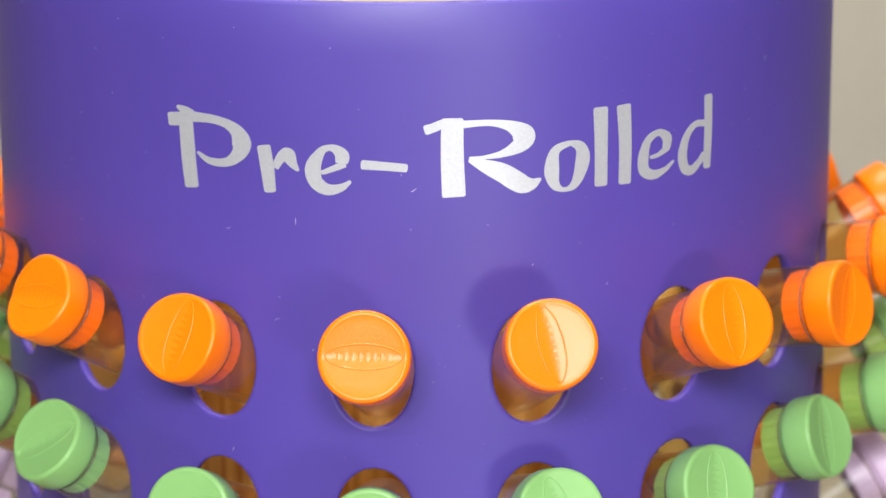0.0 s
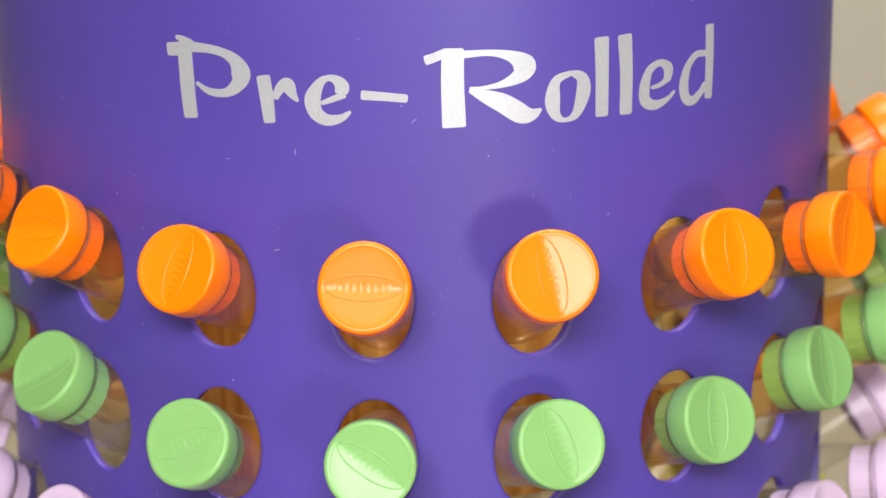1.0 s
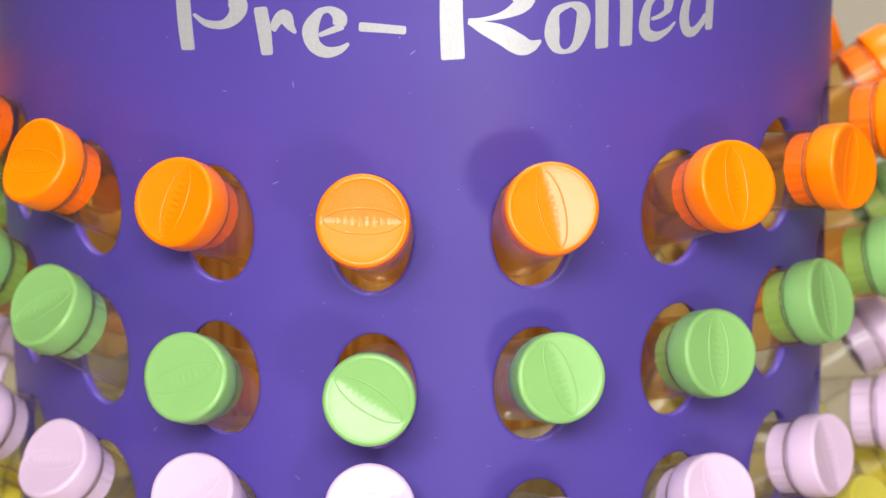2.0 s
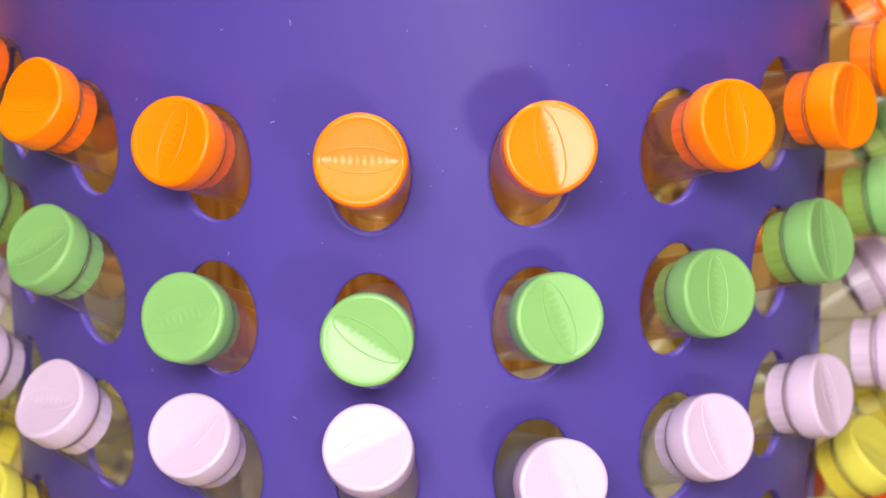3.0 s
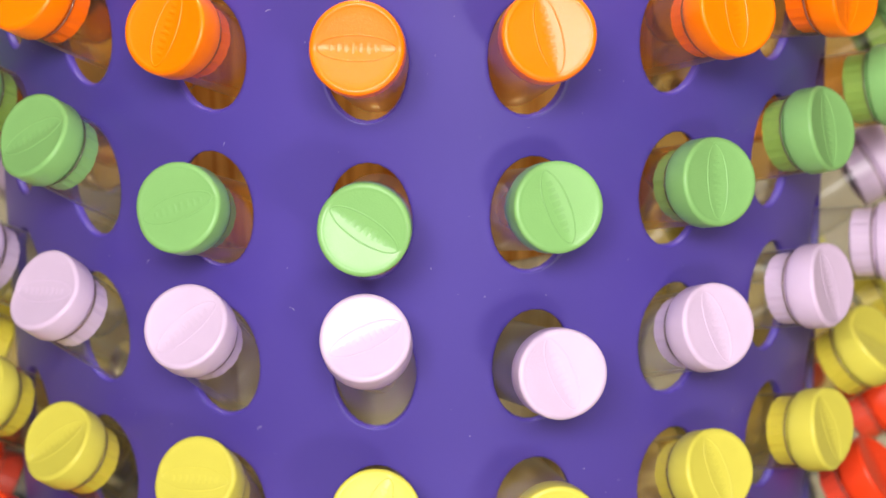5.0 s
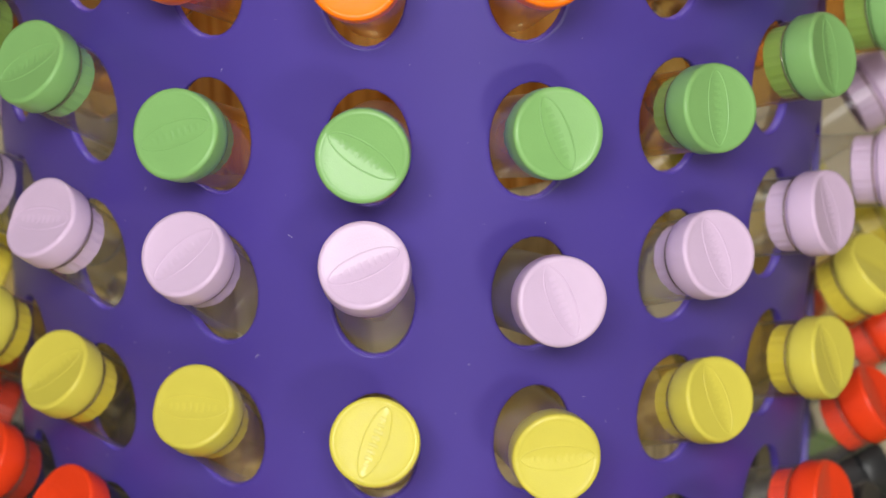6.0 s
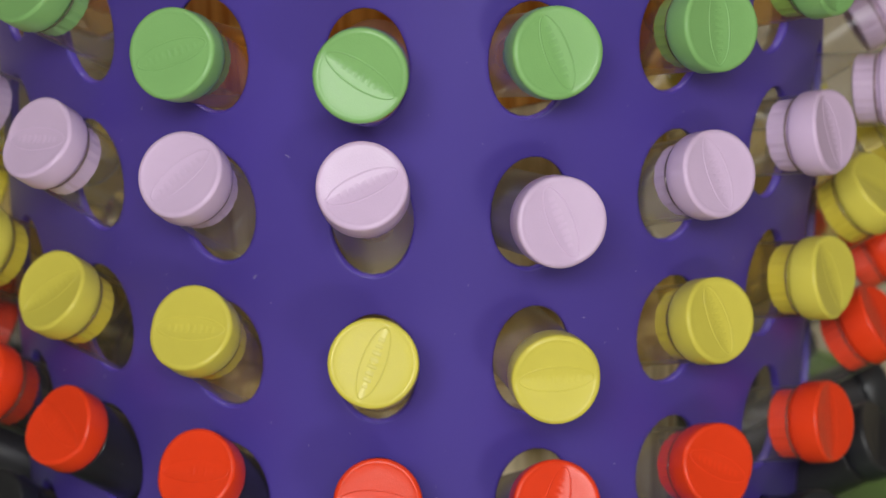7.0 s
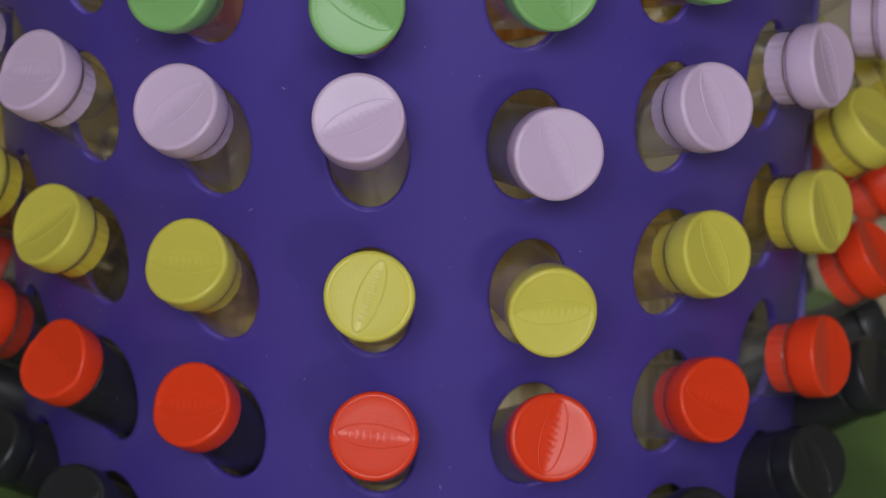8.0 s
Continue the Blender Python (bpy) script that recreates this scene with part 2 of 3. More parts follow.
def drum_wall():
    """Perforated tube: outer and inner face, bored oval holes with a fine chamfer, rims."""
    verts, faces, edges = [], [], set()
    side = 8
    n = 4 * side
    cell = STEP * R
    ch = 0.00025

    def sheet(r, rings):
        """One face of the wall round one hole; rings: lists of n (u, z)."""
        start = len(verts)
        for ring in rings:
            verts.extend(on_drum(r, u, z) for u, z in ring)
        for i in range(len(rings) - 1):
            for k in range(n):
                a, b = start + i * n + k, start + i * n + (k + 1) % n
                faces.append((a, a + n, b + n, b) if r == R else (a, b, b + n, a + n))

    square = []
    for k in range(n):
        s, q = divmod(k, side)
        f = 2 * q / side - 1
        square.append([(f, -1), (1, f), (-f, 1), (-1, -f)][s])
    angles = [math.atan2(y, x) for x, y in square]
    for row in range(ROWS_OF_HOLES):
        zc = ROW0 - row * PITCH
        for col in range(COLS):
            uc = (PHI + col * STEP + row * SKEW) * R
            outer = [(uc + x * cell / 2 - y / 2 * SKEW * R, zc + y * PITCH / 2) for x, y in square]
            oval = [(uc + (HOLE_W + ch) * math.cos(a), zc + (HOLE_H + ch) * math.sin(a)) for a in angles]
            bore = [(uc + HOLE_W * math.cos(a), zc + HOLE_H * math.sin(a)) for a in angles]
            rings = [[(o[0] + (e[0] - o[0]) * f, o[1] + (e[1] - o[1]) * f) for o, e in zip(oval, outer)] for f in (0, 0.08, 0.3, 0.65, 1)]
            sheet(R, rings)
            sheet(R - WALL, rings)
            start = len(verts)
            for r, ring in ((R, oval), (R - ch, bore), (R - WALL + ch, bore), (R - WALL, oval)):
                verts.extend(on_drum(r, u, z) for u, z in ring)
            for i in range(3):
                for k in range(n):
                    a, b = start + i * n + k, start + i * n + (k + 1) % n
                    faces.append((a, b, b + n, a + n))
                    if i == 0:
                        edges.add(len(faces) - 1)
    # plain bands above and below the holes, and the rims
    m = COLS * side
    us = [(PHI + (k / side - 0.5) * STEP) * R for k in range(m)]

    def band(levels, row):
        start = len(verts)
        for r, z in levels:
            verts.extend(on_drum(r, u + row * SKEW * R, z) for u in us)
        for i in range(len(levels) - 1):
            for k in range(m):
                a, b = start + i * m + k, start + i * m + (k + 1) % m
                faces.append((a, b, b + m, a + m))

    top, low = ROW0 + PITCH / 2, ROW0 - (ROWS_OF_HOLES - 0.5) * PITCH
    steps = [top + (RIM - 0.001 - top) * i / 6 for i in range(7)]
    band([(R, z) for z in steps], -0.5)
    band([(R, RIM - 0.001), (R - 0.0005, RIM), (R - WALL + 0.0005, RIM), (R - WALL, RIM - 0.001)], -0.5)
    band([(R - WALL, z) for z in reversed(steps)], -0.5)
    band([(R, BASE_TOP), (R, low)], ROWS_OF_HOLES - 0.5)
    band([(R - WALL, low), (R - WALL, BASE_TOP)], ROWS_OF_HOLES - 0.5)
    me = mesh_of("wall", verts, faces, PURPLE)
    bm = bmesh.new()
    bm.from_mesh(me)
    bmesh.ops.remove_doubles(bm, verts=bm.verts, dist=0.00001)
    bmesh.ops.recalc_face_normals(bm, faces=bm.faces)
    me.materials.append(LINING)
    me.materials.append(CUT_EDGE)
    for face in bm.faces:
        c = face.calc_center_median()
        face.material_index = 2 if face.index in edges else int(math.hypot(c.x, c.y) < R - WALL + 0.0001)
    bm.to_mesh(me)
    bm.free()
    return me


drum = tagged(new("display_drum"), "purple acrylic display drum with oval holes on a green plinth", "display stand")
part("wall", drum_wall(), drum)
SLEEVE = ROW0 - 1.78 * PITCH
STEP_Z = 1.000
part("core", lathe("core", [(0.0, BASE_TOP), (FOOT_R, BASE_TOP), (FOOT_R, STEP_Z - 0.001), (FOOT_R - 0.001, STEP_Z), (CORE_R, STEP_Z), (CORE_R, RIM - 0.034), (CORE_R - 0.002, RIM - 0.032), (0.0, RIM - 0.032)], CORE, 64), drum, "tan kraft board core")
# added sleeve: makes the inside of the upper rows orange-brown, tan below
part("sleeve", lathe("sleeve", [(CORE_R + 0.0005, SLEEVE), (CORE_R + 0.0025, SLEEVE), (CORE_R + 0.003, SLEEVE + 0.0005), (CORE_R + 0.003, ROW0 + 0.7 * PITCH - 0.0005), (CORE_R + 0.0025, ROW0 + 0.7 * PITCH), (CORE_R + 0.0005, ROW0 + 0.7 * PITCH)], ORANGE_BROWN, 64), drum, "added orange-brown streaked sleeve")

plinth = tagged(new("round_plinth"), "round green plinth under the purple display drum", "plinth")
part("plate", lathe("plate", [(0.0, COUNTER), (0.1865, COUNTER), (0.1865, BASE_TOP), (0.0, BASE_TOP)], BASE_GREEN, 96), plinth)
part("edge_band", lathe("edge_band", [(0.187, COUNTER), (0.189, COUNTER), (0.190, COUNTER + 0.001), (0.190, BASE_TOP - 0.001), (0.189, BASE_TOP + 0.0006), (0.187, BASE_TOP + 0.0006), (0.187, COUNTER)], EDGE_GREEN, 96), plinth, "lighter green edge band")

# ---------------------------------------------------------------- the lettering, brush strokes of (arc, height, width) in millimetres


def smooth_line(points, per=8):
    """Catmull-Rom through the points."""
    p = [np.array(q, float) for q in points]
    p = [2 * p[0] - p[1]] + p + [2 * p[-1] - p[-2]]
    line = []
    for i in range(1, len(p) - 2):
        a, b, c, d = p[i - 1:i + 3]
        for k in range(per):
            t = k / per
            line.append(0.5 * (2 * b + (c - a) * t + (2 * a - 5 * b + 4 * c - d) * t * t + (3 * b - a - 3 * c + d) * t ** 3))
    return line + [p[-2]]


def rounded(line, corner=0.55):
    """Narrows a brush stroke over its last half millimetre, so that its corners are round."""
    s = np.concatenate(([0], np.cumsum([np.linalg.norm(b[:2] - a[:2]) for a, b in zip(line, line[1:])])))
    corner = min(corner, s[-1] * 0.2, line[0][2] * 0.4, line[-1][2] * 0.4)
    ends = [corner * f for f in (0.0, 0.08, 0.25, 0.55, 1.0)]
    at = sorted(ends + [s[-1] - e for e in ends] + [v for v in s if corner * 1.2 < v < s[-1] - corner * 1.2])
    out = []
    for v in at:
        q = np.array([np.interp(v, s, [p[k] for p in line]) for k in range(3)])
        d = min(v, s[-1] - v)
        if d < corner:
            q[2] -= 2 * corner * (1 - math.sqrt(max(0.0, 1 - (1 - d / corner) ** 2)))
        out.append(q)
    return out


def letter_mesh(strokes):
    verts, faces = [], []
    for j, stroke in enumerate(strokes):
        line = rounded(smooth_line(stroke))
        h = 0.00012 + 0.00003 * j
        start = len(verts)
        for i, q in enumerate(line):
            d = (line[min(i + 1, len(line) - 1)] - line[max(i - 1, 0)])[:2]
            d = d / max(np.linalg.norm(d), 1e-6)
            side = np.array((-d[1], d[0])) * q[2] / 2
            for s, r in ((1, R - 0.0002), (1, R + h), (-1, R + h), (-1, R - 0.0002)):
                u, z = (q[:2] + s * side) / 1000
                verts.append(on_drum(r, u, Z + z))
        m = len(line)
        for i in range(m - 1):
            for k in range(3):
                a = start + 4 * i + k
                faces.append((a, a + 4, a + 5, a + 1))
        e = start + 4 * (m - 1)
        faces += [(start, start + 1, start + 2, start + 3), (e + 3, e + 2, e + 1, e)]
    return mesh_of("letter", verts, faces, SILVER, False)


def letter(sign, *strokes):
    part("letter", letter_mesh(strokes), drum, "silver vinyl " + ("hyphen" if sign == "dash" else "letter " + sign))


letter("P",
       [(-58.8, 56.5, 3.1), (-56.1, 56.8, 3.1), (-52.5, 57.8, 2.4)],
       [(-56.3, 59.7, 0.8), (-54.2, 59, 1.9), (-51.9, 58.2, 2.1)],
       [(-54, 58, 3.7), (-53.8, 55.1, 3.8), (-53.3, 46.7, 3.8), (-52.7, 40.9, 3.6)],
       [(-52, 57.7, 2.4), (-46.9, 57.6, 2), (-43.2, 56.8, 2.2), (-40.7, 55.2, 3.3), (-39.5, 52.6, 4.8), (-40.3, 50, 3.4), (-43.3, 47.8, 2.1), (-47.7, 47.7, 1.6), (-51, 49.5, 0.7)])
letter("r",
       [(-34.1, 52.5, 3.3), (-33.3, 47.3, 3.3), (-32.7, 41.5, 2.8)],
       [(-31.4, 47.3, 1.6), (-30, 49.7, 2.4), (-28.3, 50.5, 3.5), (-27.1, 48.5, 2.1), (-25.8, 46.9, 0.6)])
letter("e",
       [(-15.8, 49.1, 2.9), (-15.7, 50.9, 3.3), (-17.1, 52.3, 2.1), (-18.8, 52.6, 1.4), (-20.6, 51.5, 2.1), (-22.4, 47.9, 3.7), (-21.8, 44.6, 3.3), (-19.2, 42.9, 2.7), (-16, 43.4, 1.8), (-13.7, 45, 0.7)],
       [(-20.5, 46.7, 1), (-17.5, 47.9, 1.4), (-14.9, 49, 1.6)])
letter("dash",
       [(-11.4, 48.9, 2.2), (-6.5, 48.6, 2), (-0.8, 48.1, 1.9)])
letter("R",
       [(3, 56.8, 2.3), (5, 57.4, 2.1), (7.4, 58.4, 2.1)],
       [(9.4, 59.5, 5), (9.3, 51.2, 5.2), (9.6, 41.2, 5.4)],
       [(11.6, 58, 1.7), (17.5, 58.2, 1.4), (21.9, 57.4, 2.3), (24.6, 56, 4.1), (25.8, 54.5, 5.3), (24.6, 52.6, 3.6), (20.9, 50.9, 1.7), (16.7, 50.2, 0.9), (13.1, 50.1, 0.7)],
       [(13, 49.6, 0.6), (16.9, 48.1, 3.1), (20.9, 46.3, 4.4), (25, 43.7, 4.5), (27.6, 43.4, 2.8), (29.8, 44.5, 0.5)])
letter("o",
       [(37.2, 52.4, 1.1), (33.3, 50.7, 2.2), (32.4, 46.2, 3.6), (33.2, 42.7, 2.3), (35.6, 41.4, 1), (38.2, 42.8, 2.2), (39.9, 47.6, 3.5), (39.5, 50.9, 2.7), (36.8, 52.4, 1.1)])
letter("l",
       [(44.4, 59.9, 3.7), (44.6, 51.1, 3.3), (44.6, 41.3, 3.2)])
letter("l",
       [(50.4, 59.9, 3.7), (50.9, 50.4, 3.3), (50.8, 41.1, 3.2)])
letter("e",
       [(62.3, 48.1, 2.2), (62.4, 50.6, 2.6), (60, 52.1, 1.6), (57.1, 50.6, 2), (55.8, 46.8, 2.8), (56.1, 43.6, 2.8), (58.7, 42.3, 2.3), (62, 43.1, 1.3), (64.5, 44.9, 0.6)],
       [(57.6, 46.5, 0.8), (60, 46.9, 1.1), (63, 48.4, 1.6)])
letter("d",
       [(74, 52.5, 1.6), (70.8, 52.5, 1.6), (68.2, 49.9, 2), (67.1, 45.8, 2.7), (67.9, 42.5, 2.5), (70, 41.8, 2.2), (72.4, 43.4, 1.7), (74.1, 45.2, 1.9)],
       [(75, 59.2, 2.5), (75.1, 50.7, 2.4), (74.8, 41.5, 2.2)])

# ---------------------------------------------------------------- lint on the drum


def lint_mesh():
    """Fine curled fibres and crumbs lying on the outer face."""
    rng = random.Random(12)
    verts, faces = [], []
    for i in range(420):
        u, z, a = rng.uniform(-0.14, 0.14), Z + rng.uniform(-0.21, 0.08), rng.uniform(0, 6.28)
        fibre = rng.random() < 0.12
        long = rng.uniform(0.6, 1.6) if fibre else rng.uniform(0.10, 0.26)
        wide = 0.045 if fibre else long * 0.45
        curl = rng.uniform(-1.6, 1.6) if fibre else 0
        col = (u / R - PHI) / STEP
        row = round((ROW0 - z) / PITCH)
        x = (col - round(col)) * STEP * R
        if 0 <= row < 6 and abs(x) < 0.0125 and abs(ROW0 - row * PITCH - z) < 0.0165:
            continue
        start, n = len(verts), 6
        for k in range(n + 1):
            b = a + curl * (k / n - 0.5)
            du, dz = -math.sin(b), math.cos(b)
            w = wide * (1 if fibre else math.sin(math.pi * (k + 0.4) / (n + 0.8)))
            for s in (-1, 1):
                verts.append(on_drum(R + 0.00006, u + s * dz * w / 1000, z - s * du * w / 1000))
            u, z = u + du * long / n / 1000, z + dz * long / n / 1000
        faces += [(start + 2 * k, start + 2 * k + 1, start + 2 * k + 3, start + 2 * k + 2) for k in range(n)]
    return mesh_of("lint", verts, faces, LINT)


tagged(new("lint", lint_mesh()), "pale dust and lint specks on the purple drum", "lint", kind="stuff")

# ---------------------------------------------------------------- the tubes
CAP_R, CAP_H = 0.0104, 0.0082
GLASS_R, GLASS_T = 0.0096, 0.0005
VALLEY = 0.19             # slope of the two halves of a cap's face


def cap_mesh(mat):
    """Round push-in cap: rounded shoulder, fine bead, and a face of two halves that fall to the middle line."""
    n, verts, faces = 56, [], []
    e = 0.0010

    def top(x, y, drop):
        return CAP_H - VALLEY * (CAP_R - abs(y)) * 0.8 - drop

    rings = [(CAP_R - 0.0006, None, 0.0), (CAP_R - 0.0002, None, 0.0003), (CAP_R, None, 0.0009), (CAP_R, None, 0.0030)]
    rings += [(CAP_R - e * (1 - math.cos(a)), e * (1 - math.sin(a)), None) for a in (0, 0.5, 1.0, math.pi / 2)]
    rings += [(CAP_R - 0.0013, 0.00002, None), (CAP_R - 0.0015, 0.00006, None), (CAP_R - 0.0017, 0.00008, None)]
    rings += [(CAP_R * f, 0.00008, None) for f in (0.68, 0.55, 0.42, 0.3, 0.18, 0.08)]
    for r, drop, z in rings:
        for k in range(n):
            a = 2 * math.pi * k / n
            x, y = r * math.cos(a), r * math.sin(a)
            verts.append((x, y, z if z is not None else top(x, y, drop)))
    for i in range(len(rings) - 1):
        for k in range(n):
            a, b = i * n + k, i * n + (k + 1) % n
            faces.append((a, b, b + n, a + n))
    verts.append((0, 0, top(0, 0, 0.0002)))
    last = (len(rings) - 1) * n
    faces += [(last + k, last + (k + 1) % n, len(verts) - 1) for k in range(n)]
    faces.append(tuple(reversed(range(n))))
    return mesh_of("cap", verts, faces, mat)


def emblem_mesh(mat):
    """Raised pointed-oval outline that follows the dished face, with a row of low blocks along the middle line."""
    verts, faces = [], []
    n, a0, b0 = 48, 0.0086, 0.0028
    floor_z = CAP_H - VALLEY * CAP_R * 0.8 - 0.00008

    def level(y):
        return floor_z + VALLEY * 0.8 * abs(y)

    rings = [(0.00026, -0.00006), (0.00014, 0.00007), (0.0, 0.00011), (-0.00014, 0.00007), (-0.00026, -0.00006)]
    for w, h in rings:
        for k in range(n):
            t = 2 * math.pi * k / n
            c, s = math.cos(t), math.sin(t)
            x, y = (a0 + w) * c, (b0 + w) * s * (1 - 0.10 * c ** 4)
            verts.append((x, y, level(y) + h))
    for i in range(len(rings) - 1):
        for k in range(n):
            p, q = i * n + k, i * n + (k + 1) % n
            faces.append((p, q, q + n, p + n))
    for i in range(8):
        x = -0.0056 + i * 0.0016
        w, d = 0.00057 if i % 3 else 0.00044, (0.0012 if i % 2 else 0.00105) * (1 - (x / 0.0092) ** 2)
        start = len(verts)
        for k, h in ((1.2, -0.00004), (0.8, 0.00004)):
            verts += [(x + sx * w * k, sy * d * k, level(sy * d * k) + h) for sx, sy in ((-1, -1), (1, -1), (1, 0), (1, 1), (-1, 1), (-1, 0))]
        faces += [(start + p, start + (p + 1) % 6, start + 6 + (p + 1) % 6, start + 6 + p) for p in range(6)]
        faces += [(start + 6, start + 7, start + 8, start + 11), (start + 11, start + 8, start + 9, start + 10)]
    return mesh_of("emblem", verts, faces, mat)


def plug_mesh(mat):
    """Ribbed collar that grips the inside of the glass."""
    facets, per = 12, 4
    n, verts, faces = facets * per, [], []
    for z, r0 in ((0.0002, 0.0086), (-0.0009, 0.0086), (-0.0010, 0.00905), (-0.0066, 0.0090), (-0.0071, 0.0080), (-0.0069, 0.0068), (0.0002, 0.0066)):
        for k in range(n):
            a = 2 * math.pi * k / n
            off = (k % per) / per * 2 * math.pi / facets - math.pi / facets
            r = r0 * math.cos(math.pi / facets) / math.cos(off) if r0 > 0.0076 else r0
            r -= 0.00045 if k % per == 0 and r0 > 0.0076 else 0
            verts.append((r * math.cos(a), r * math.sin(a), z))
    for i in range(6):
        for k in range(n):
            a, b = i * n + k, i * n + (k + 1) % n
            faces.append((a, a + n, b + n, b))
    return mesh_of("plug", verts, faces, mat, False)


def glass_mesh(mat, length):
    r, t = GLASS_R, GLASS_T
    return lathe("glass", [(r - t, -0.0013), (r, -0.0013),
                           (r, -length + 0.003), (r - 0.0008, -length + 0.0009), (r - 0.003, -length), (0.0, -length)], mat, 40)


def lip_mesh(mat):
    """Fire-polished lip at the mouth of the glass."""
    r = GLASS_R - GLASS_T / 2 + 0.0001
    ring = [(r + 0.00026 * math.cos(t), -0.0010 + 0.00026 * math.sin(t)) for t in (2 * math.pi * k / 10 for k in range(11))]
    return lathe("lip", ring, mat, 40)


SHARED = {}


def shared(key, make, *args):
    if key not in SHARED:
        SHARED[key] = make(*args)
    return SHARED[key]


COLOURS = ["orange", "green", "pink", "yellow", "red", "black"]
WORDS = {"pink": "pale pink"}
GLASS_WORDS = {"clear": "clear", "straw": "faintly yellow", "amber": "amber", "smoke": "smoky", "black": "black"}
LENGTHS = (0.032, 0.036, 0.040, 0.044, 0.048, 0.052, 0.056, 0.060)


def glass_of(row, col):
    if row == 5 or (row == 4 and col in (1, 2)):
        return "black"
    if (row == 4 and col < 5) or (row, col) == (2, 4):
        return "smoke"
    if row == 0 or (row == 1 and col not in (1, 4)):
        return "amber"
    return "straw" if row == 3 else "clear"


# swing, rise (degrees), reach, slide and lift (mm) of each tube in its hole, and the turn of its cap (degrees)
LEAN = {
    (0, 0): (21.3, 28.9, 25.5, -0.2, 5.0, 28), (0, 1): (-1.1, 30.9, 21.0, 0.1, 2.7, 8), (0, 2): (-4.3, 26.0, 19.3, 0.1, 2.0, 81), (0, 3): (2.0, 22.5, 29.8, 0.4, 0.8, -0), (0, 4): (-7.8, 23.8, 31.1, -0.1, 1.5, 97), (0, 5): (-2.2, 23.0, 26.0, -0.1, 1.8, 83), (0, 6): (-1.9, 13.1, 22.3, -0.0, 0.9, 60), (0, 7): (-8.0, 9.1, 23.9, 0.1, 3.4, 79), (0, 8): (5.7, 28.0, 25.7, 0.8, -2.0, 28),
    (1, 0): (21.2, 32.2, 24.0, -0.4, 5.9, 43), (1, 1): (2.2, 35.1, 23.0, 0.1, 3.2, 42), (1, 2): (3.9, 25.3, 23.2, 0.1, -2.1, 26), (1, 3): (3.2, 17.1, 32.4, 0.4, 0.1, -32), (1, 4): (0.4, 20.4, 23.0, -0.1, 1.4, 105), (1, 5): (-1.4, 20.3, 19.1, -0.1, 0.7, 79), (1, 6): (0.2, 19.9, 17.3, 0.0, 3.3, 74), (1, 7): (-7.5, 15.1, 23.8, -0.0, 3.1, 69), (1, 8): (10.3, 23.8, 29.6, -0.0, -1.7, 49),
    (2, 0): (19.8, 33.1, 27.1, 0.1, 2.1, 3), (2, 1): (0.5, 40.5, 23.9, 0.1, -0.2, 15), (2, 2): (1.2, 38.7, 23.7, 0.1, 1.1, 52), (2, 3): (0.2, 37.8, 29.3, 0.4, 1.0, 26), (2, 4): (-2.6, 18.9, 29.8, -0.1, -0.1, 107), (2, 5): (-0.9, 24.4, 20.0, -0.1, 1.0, 96), (2, 6): (0.8, 16.0, 18.7, -0.1, 1.5, 93), (2, 7): (-2.6, 8.3, 25.6, -0.1, 0.4, 94), (2, 8): (5.2, 28.6, 27.7, -0.0, -1.7, 118),
    (3, 0): (17.3, 35.0, 25.2, 0.1, 0.8, 63), (3, 1): (-1.2, 39.5, 22.3, 0.1, -0.7, 52), (3, 2): (0.4, 40.1, 23.3, 0.1, 0.0, 7), (3, 3): (3.8, 28.6, 30.7, 0.4, 0.1, 71), (3, 4): (-5.8, 14.5, 30.1, -0.1, 1.4, -3), (3, 5): (2.6, 23.8, 20.0, -0.1, 1.2, 97), (3, 6): (0.5, 15.7, 20.3, -0.1, 0.7, 99), (3, 7): (-10.5, 40.1, 24.6, -0.1, -0.8, 123), (3, 8): (5.2, 26.4, 31.0, -0.0, -0.8, 74),
    (4, 0): (14.0, 36.3, 24.9, 0.1, -0.6, 103), (4, 1): (-0.9, 40.1, 23.4, 0.1, 0.5, -18), (4, 2): (-4.9, 39.2, 21.9, 0.1, 0.8, 9), (4, 3): (3.5, 31.3, 31.4, 0.4, 0.5, -4), (4, 4): (-4.9, 30.5, 30.4, -0.2, -2.0, 67), (4, 5): (-2.0, 23.4, 22.9, -0.1, 0.6, -37), (4, 6): (3.0, 17.0, 21.5, -0.1, -2.2, 68), (4, 7): (-6.0, 37.6, 25.9, -0.1, -0.4, 58), (4, 8): (-7.4, 32.3, 31.3, 0.0, 2.1, 9),
    (5, 0): (12.0, 36.9, 22.6, 0.1, -0.2, 48), (5, 1): (6.4, 38.7, 23.5, 0.1, -0.8, 43), (5, 6): (-11.7, 24.8, 23.4, 0.1, 3.3, 94), (5, 7): (-9.7, 35.3, 27.2, 0.0, 3.2, 19), (5, 8): (14.0, 14.0, 27.0, 0.0, 0.0, 40),
}


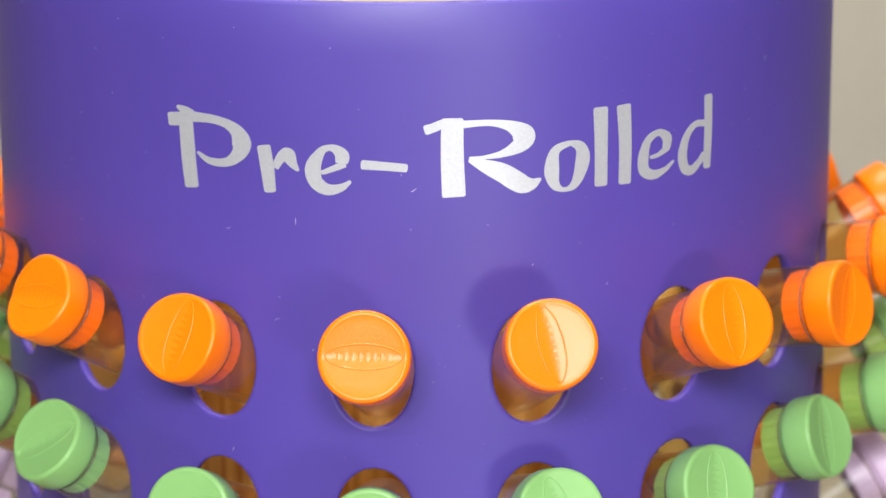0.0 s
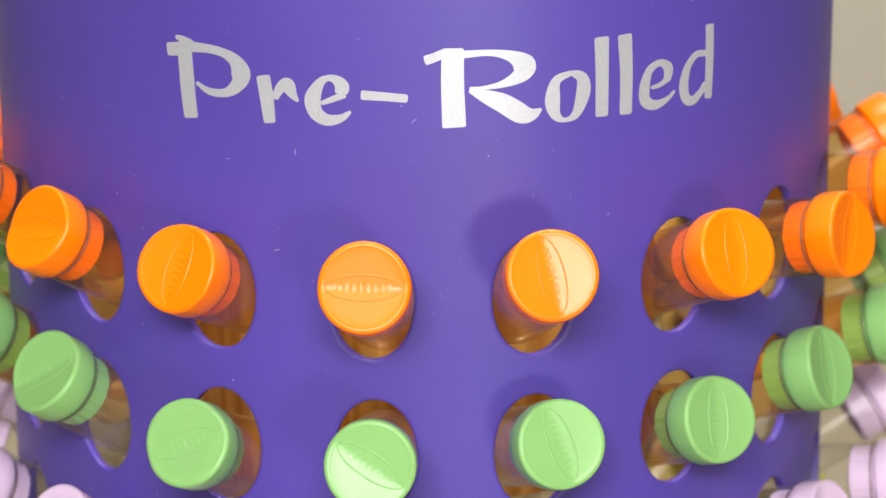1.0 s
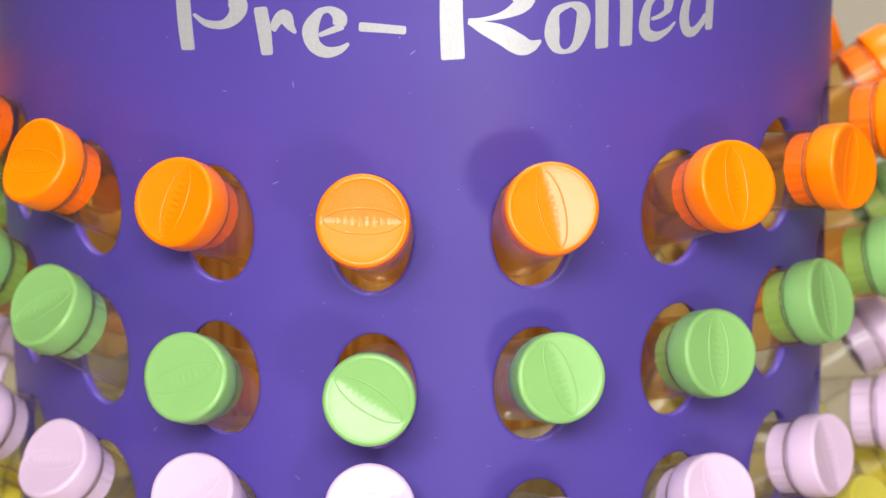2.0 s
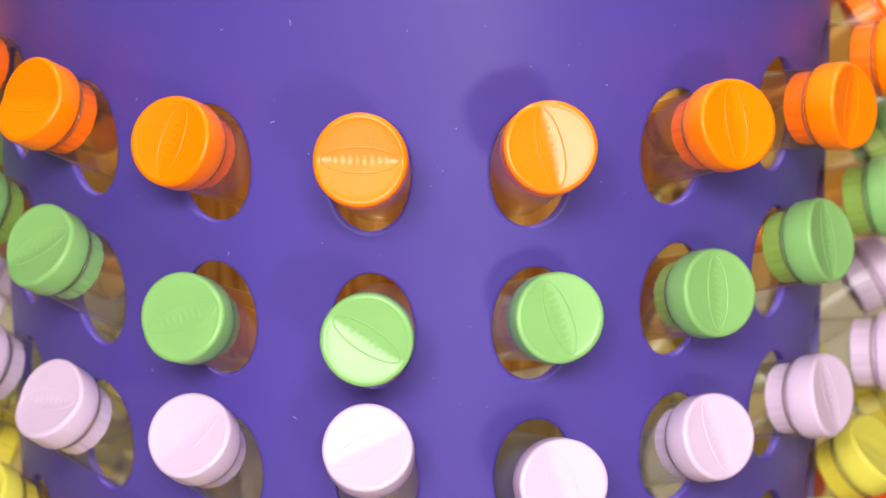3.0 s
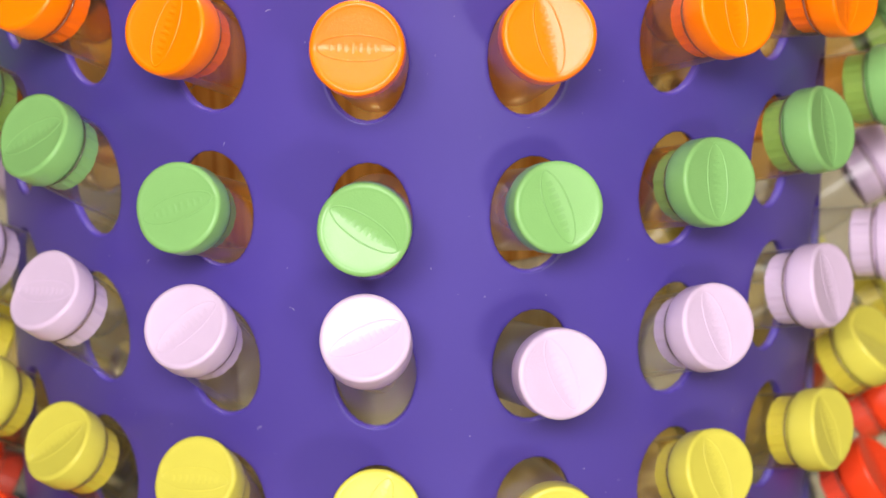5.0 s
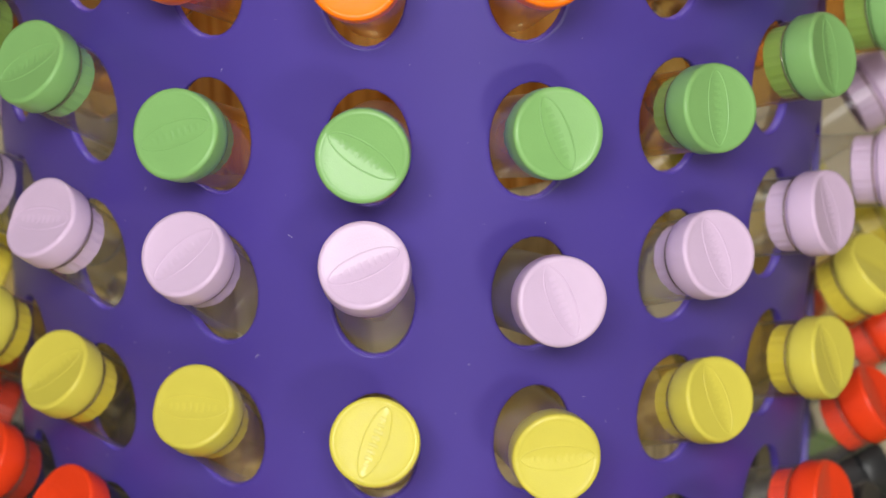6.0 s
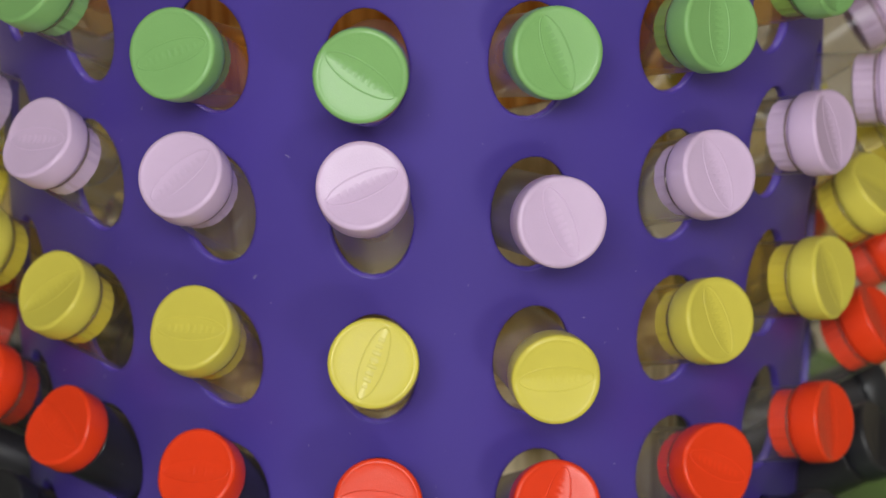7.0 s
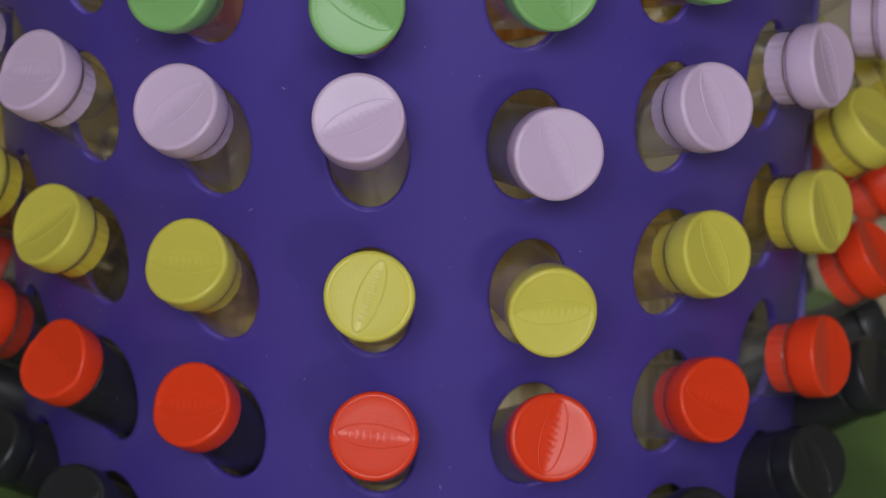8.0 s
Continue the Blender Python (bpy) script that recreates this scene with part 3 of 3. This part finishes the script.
def tube(row, col):
    colour, glass = COLOURS[row], glass_of(row, col)
    rng = random.Random(100 * row + col)
    guess = (rng.uniform(-5, 5), rng.uniform(18, 30), rng.uniform(19, 25), 0.0, rng.uniform(-0.5, 1.5), rng.uniform(0, 180))
    swing, rise, reach, slide, lift, turn = LEAN.get((row, col), guess)
    phi = PHI + (col - 3) * STEP + row * SKEW
    a = Vector((math.sin(phi + radians(swing)) * math.cos(radians(rise)), -math.cos(phi + radians(swing)) * math.cos(radians(rise)), math.sin(radians(rise))))
    x = Vector((math.cos(phi), math.sin(phi), 0))
    x = (x - x.dot(a) * a).normalized()
    y = a.cross(x)
    at = Vector((R * math.sin(phi), -R * math.cos(phi), ROW0 - row * PITCH + lift / 1000)) + Vector((math.cos(phi), math.sin(phi), 0)) * (slide / 1000) + a * (reach / 1000 - CAP_H)
    # the glass ends short of the core, which is wider below
    inside = (R - (FOOT_R + 0.006 if row >= 2 else CORE_R + 0.010)) / math.cos(radians(rise)) + reach / 1000 - CAP_H - GLASS_R * math.tan(radians(rise))
    length = max(l for l in LENGTHS if l <= max(min(inside, 0.040 if glass == "black" else inside), LENGTHS[0]))
    ob = new(colour + "_capped_tube")
    ob.matrix_world = Matrix((x, y, a)).transposed().to_4x4()
    ob.location = at
    tagged(ob, GLASS_WORDS[glass] + " glass tube with " + WORDS.get(colour, colour) + " plastic cap leaning in a hole", "glass tube", WORDS.get(colour, colour) + " capped tubes in the drum")
    body = part("glass", shared(("glass", glass, length), glass_mesh, GLASS[glass], length), ob, GLASS_WORDS[glass] + " glass")
    body.visible_shadow = glass == "black"
    part("lip", shared(("lip", glass == "black"), lip_mesh, GLASS["black"] if glass == "black" else LIP), body, "dark polished glass lip")
    cap = part("cap", shared(("cap", colour), cap_mesh, CAPS[colour]), ob)
    cap.rotation_euler = (0, 0, radians(turn))
    part("plug", shared(("plug", colour), plug_mesh, CAPS[colour]), cap)
    part("emblem", shared(("emblem", colour), emblem_mesh, CAPS[colour]), cap, "embossed oval")


for row in range(ROWS_OF_HOLES):
    for col in range(COLS):
        tube(row, col if col < 12 else col - COLS)
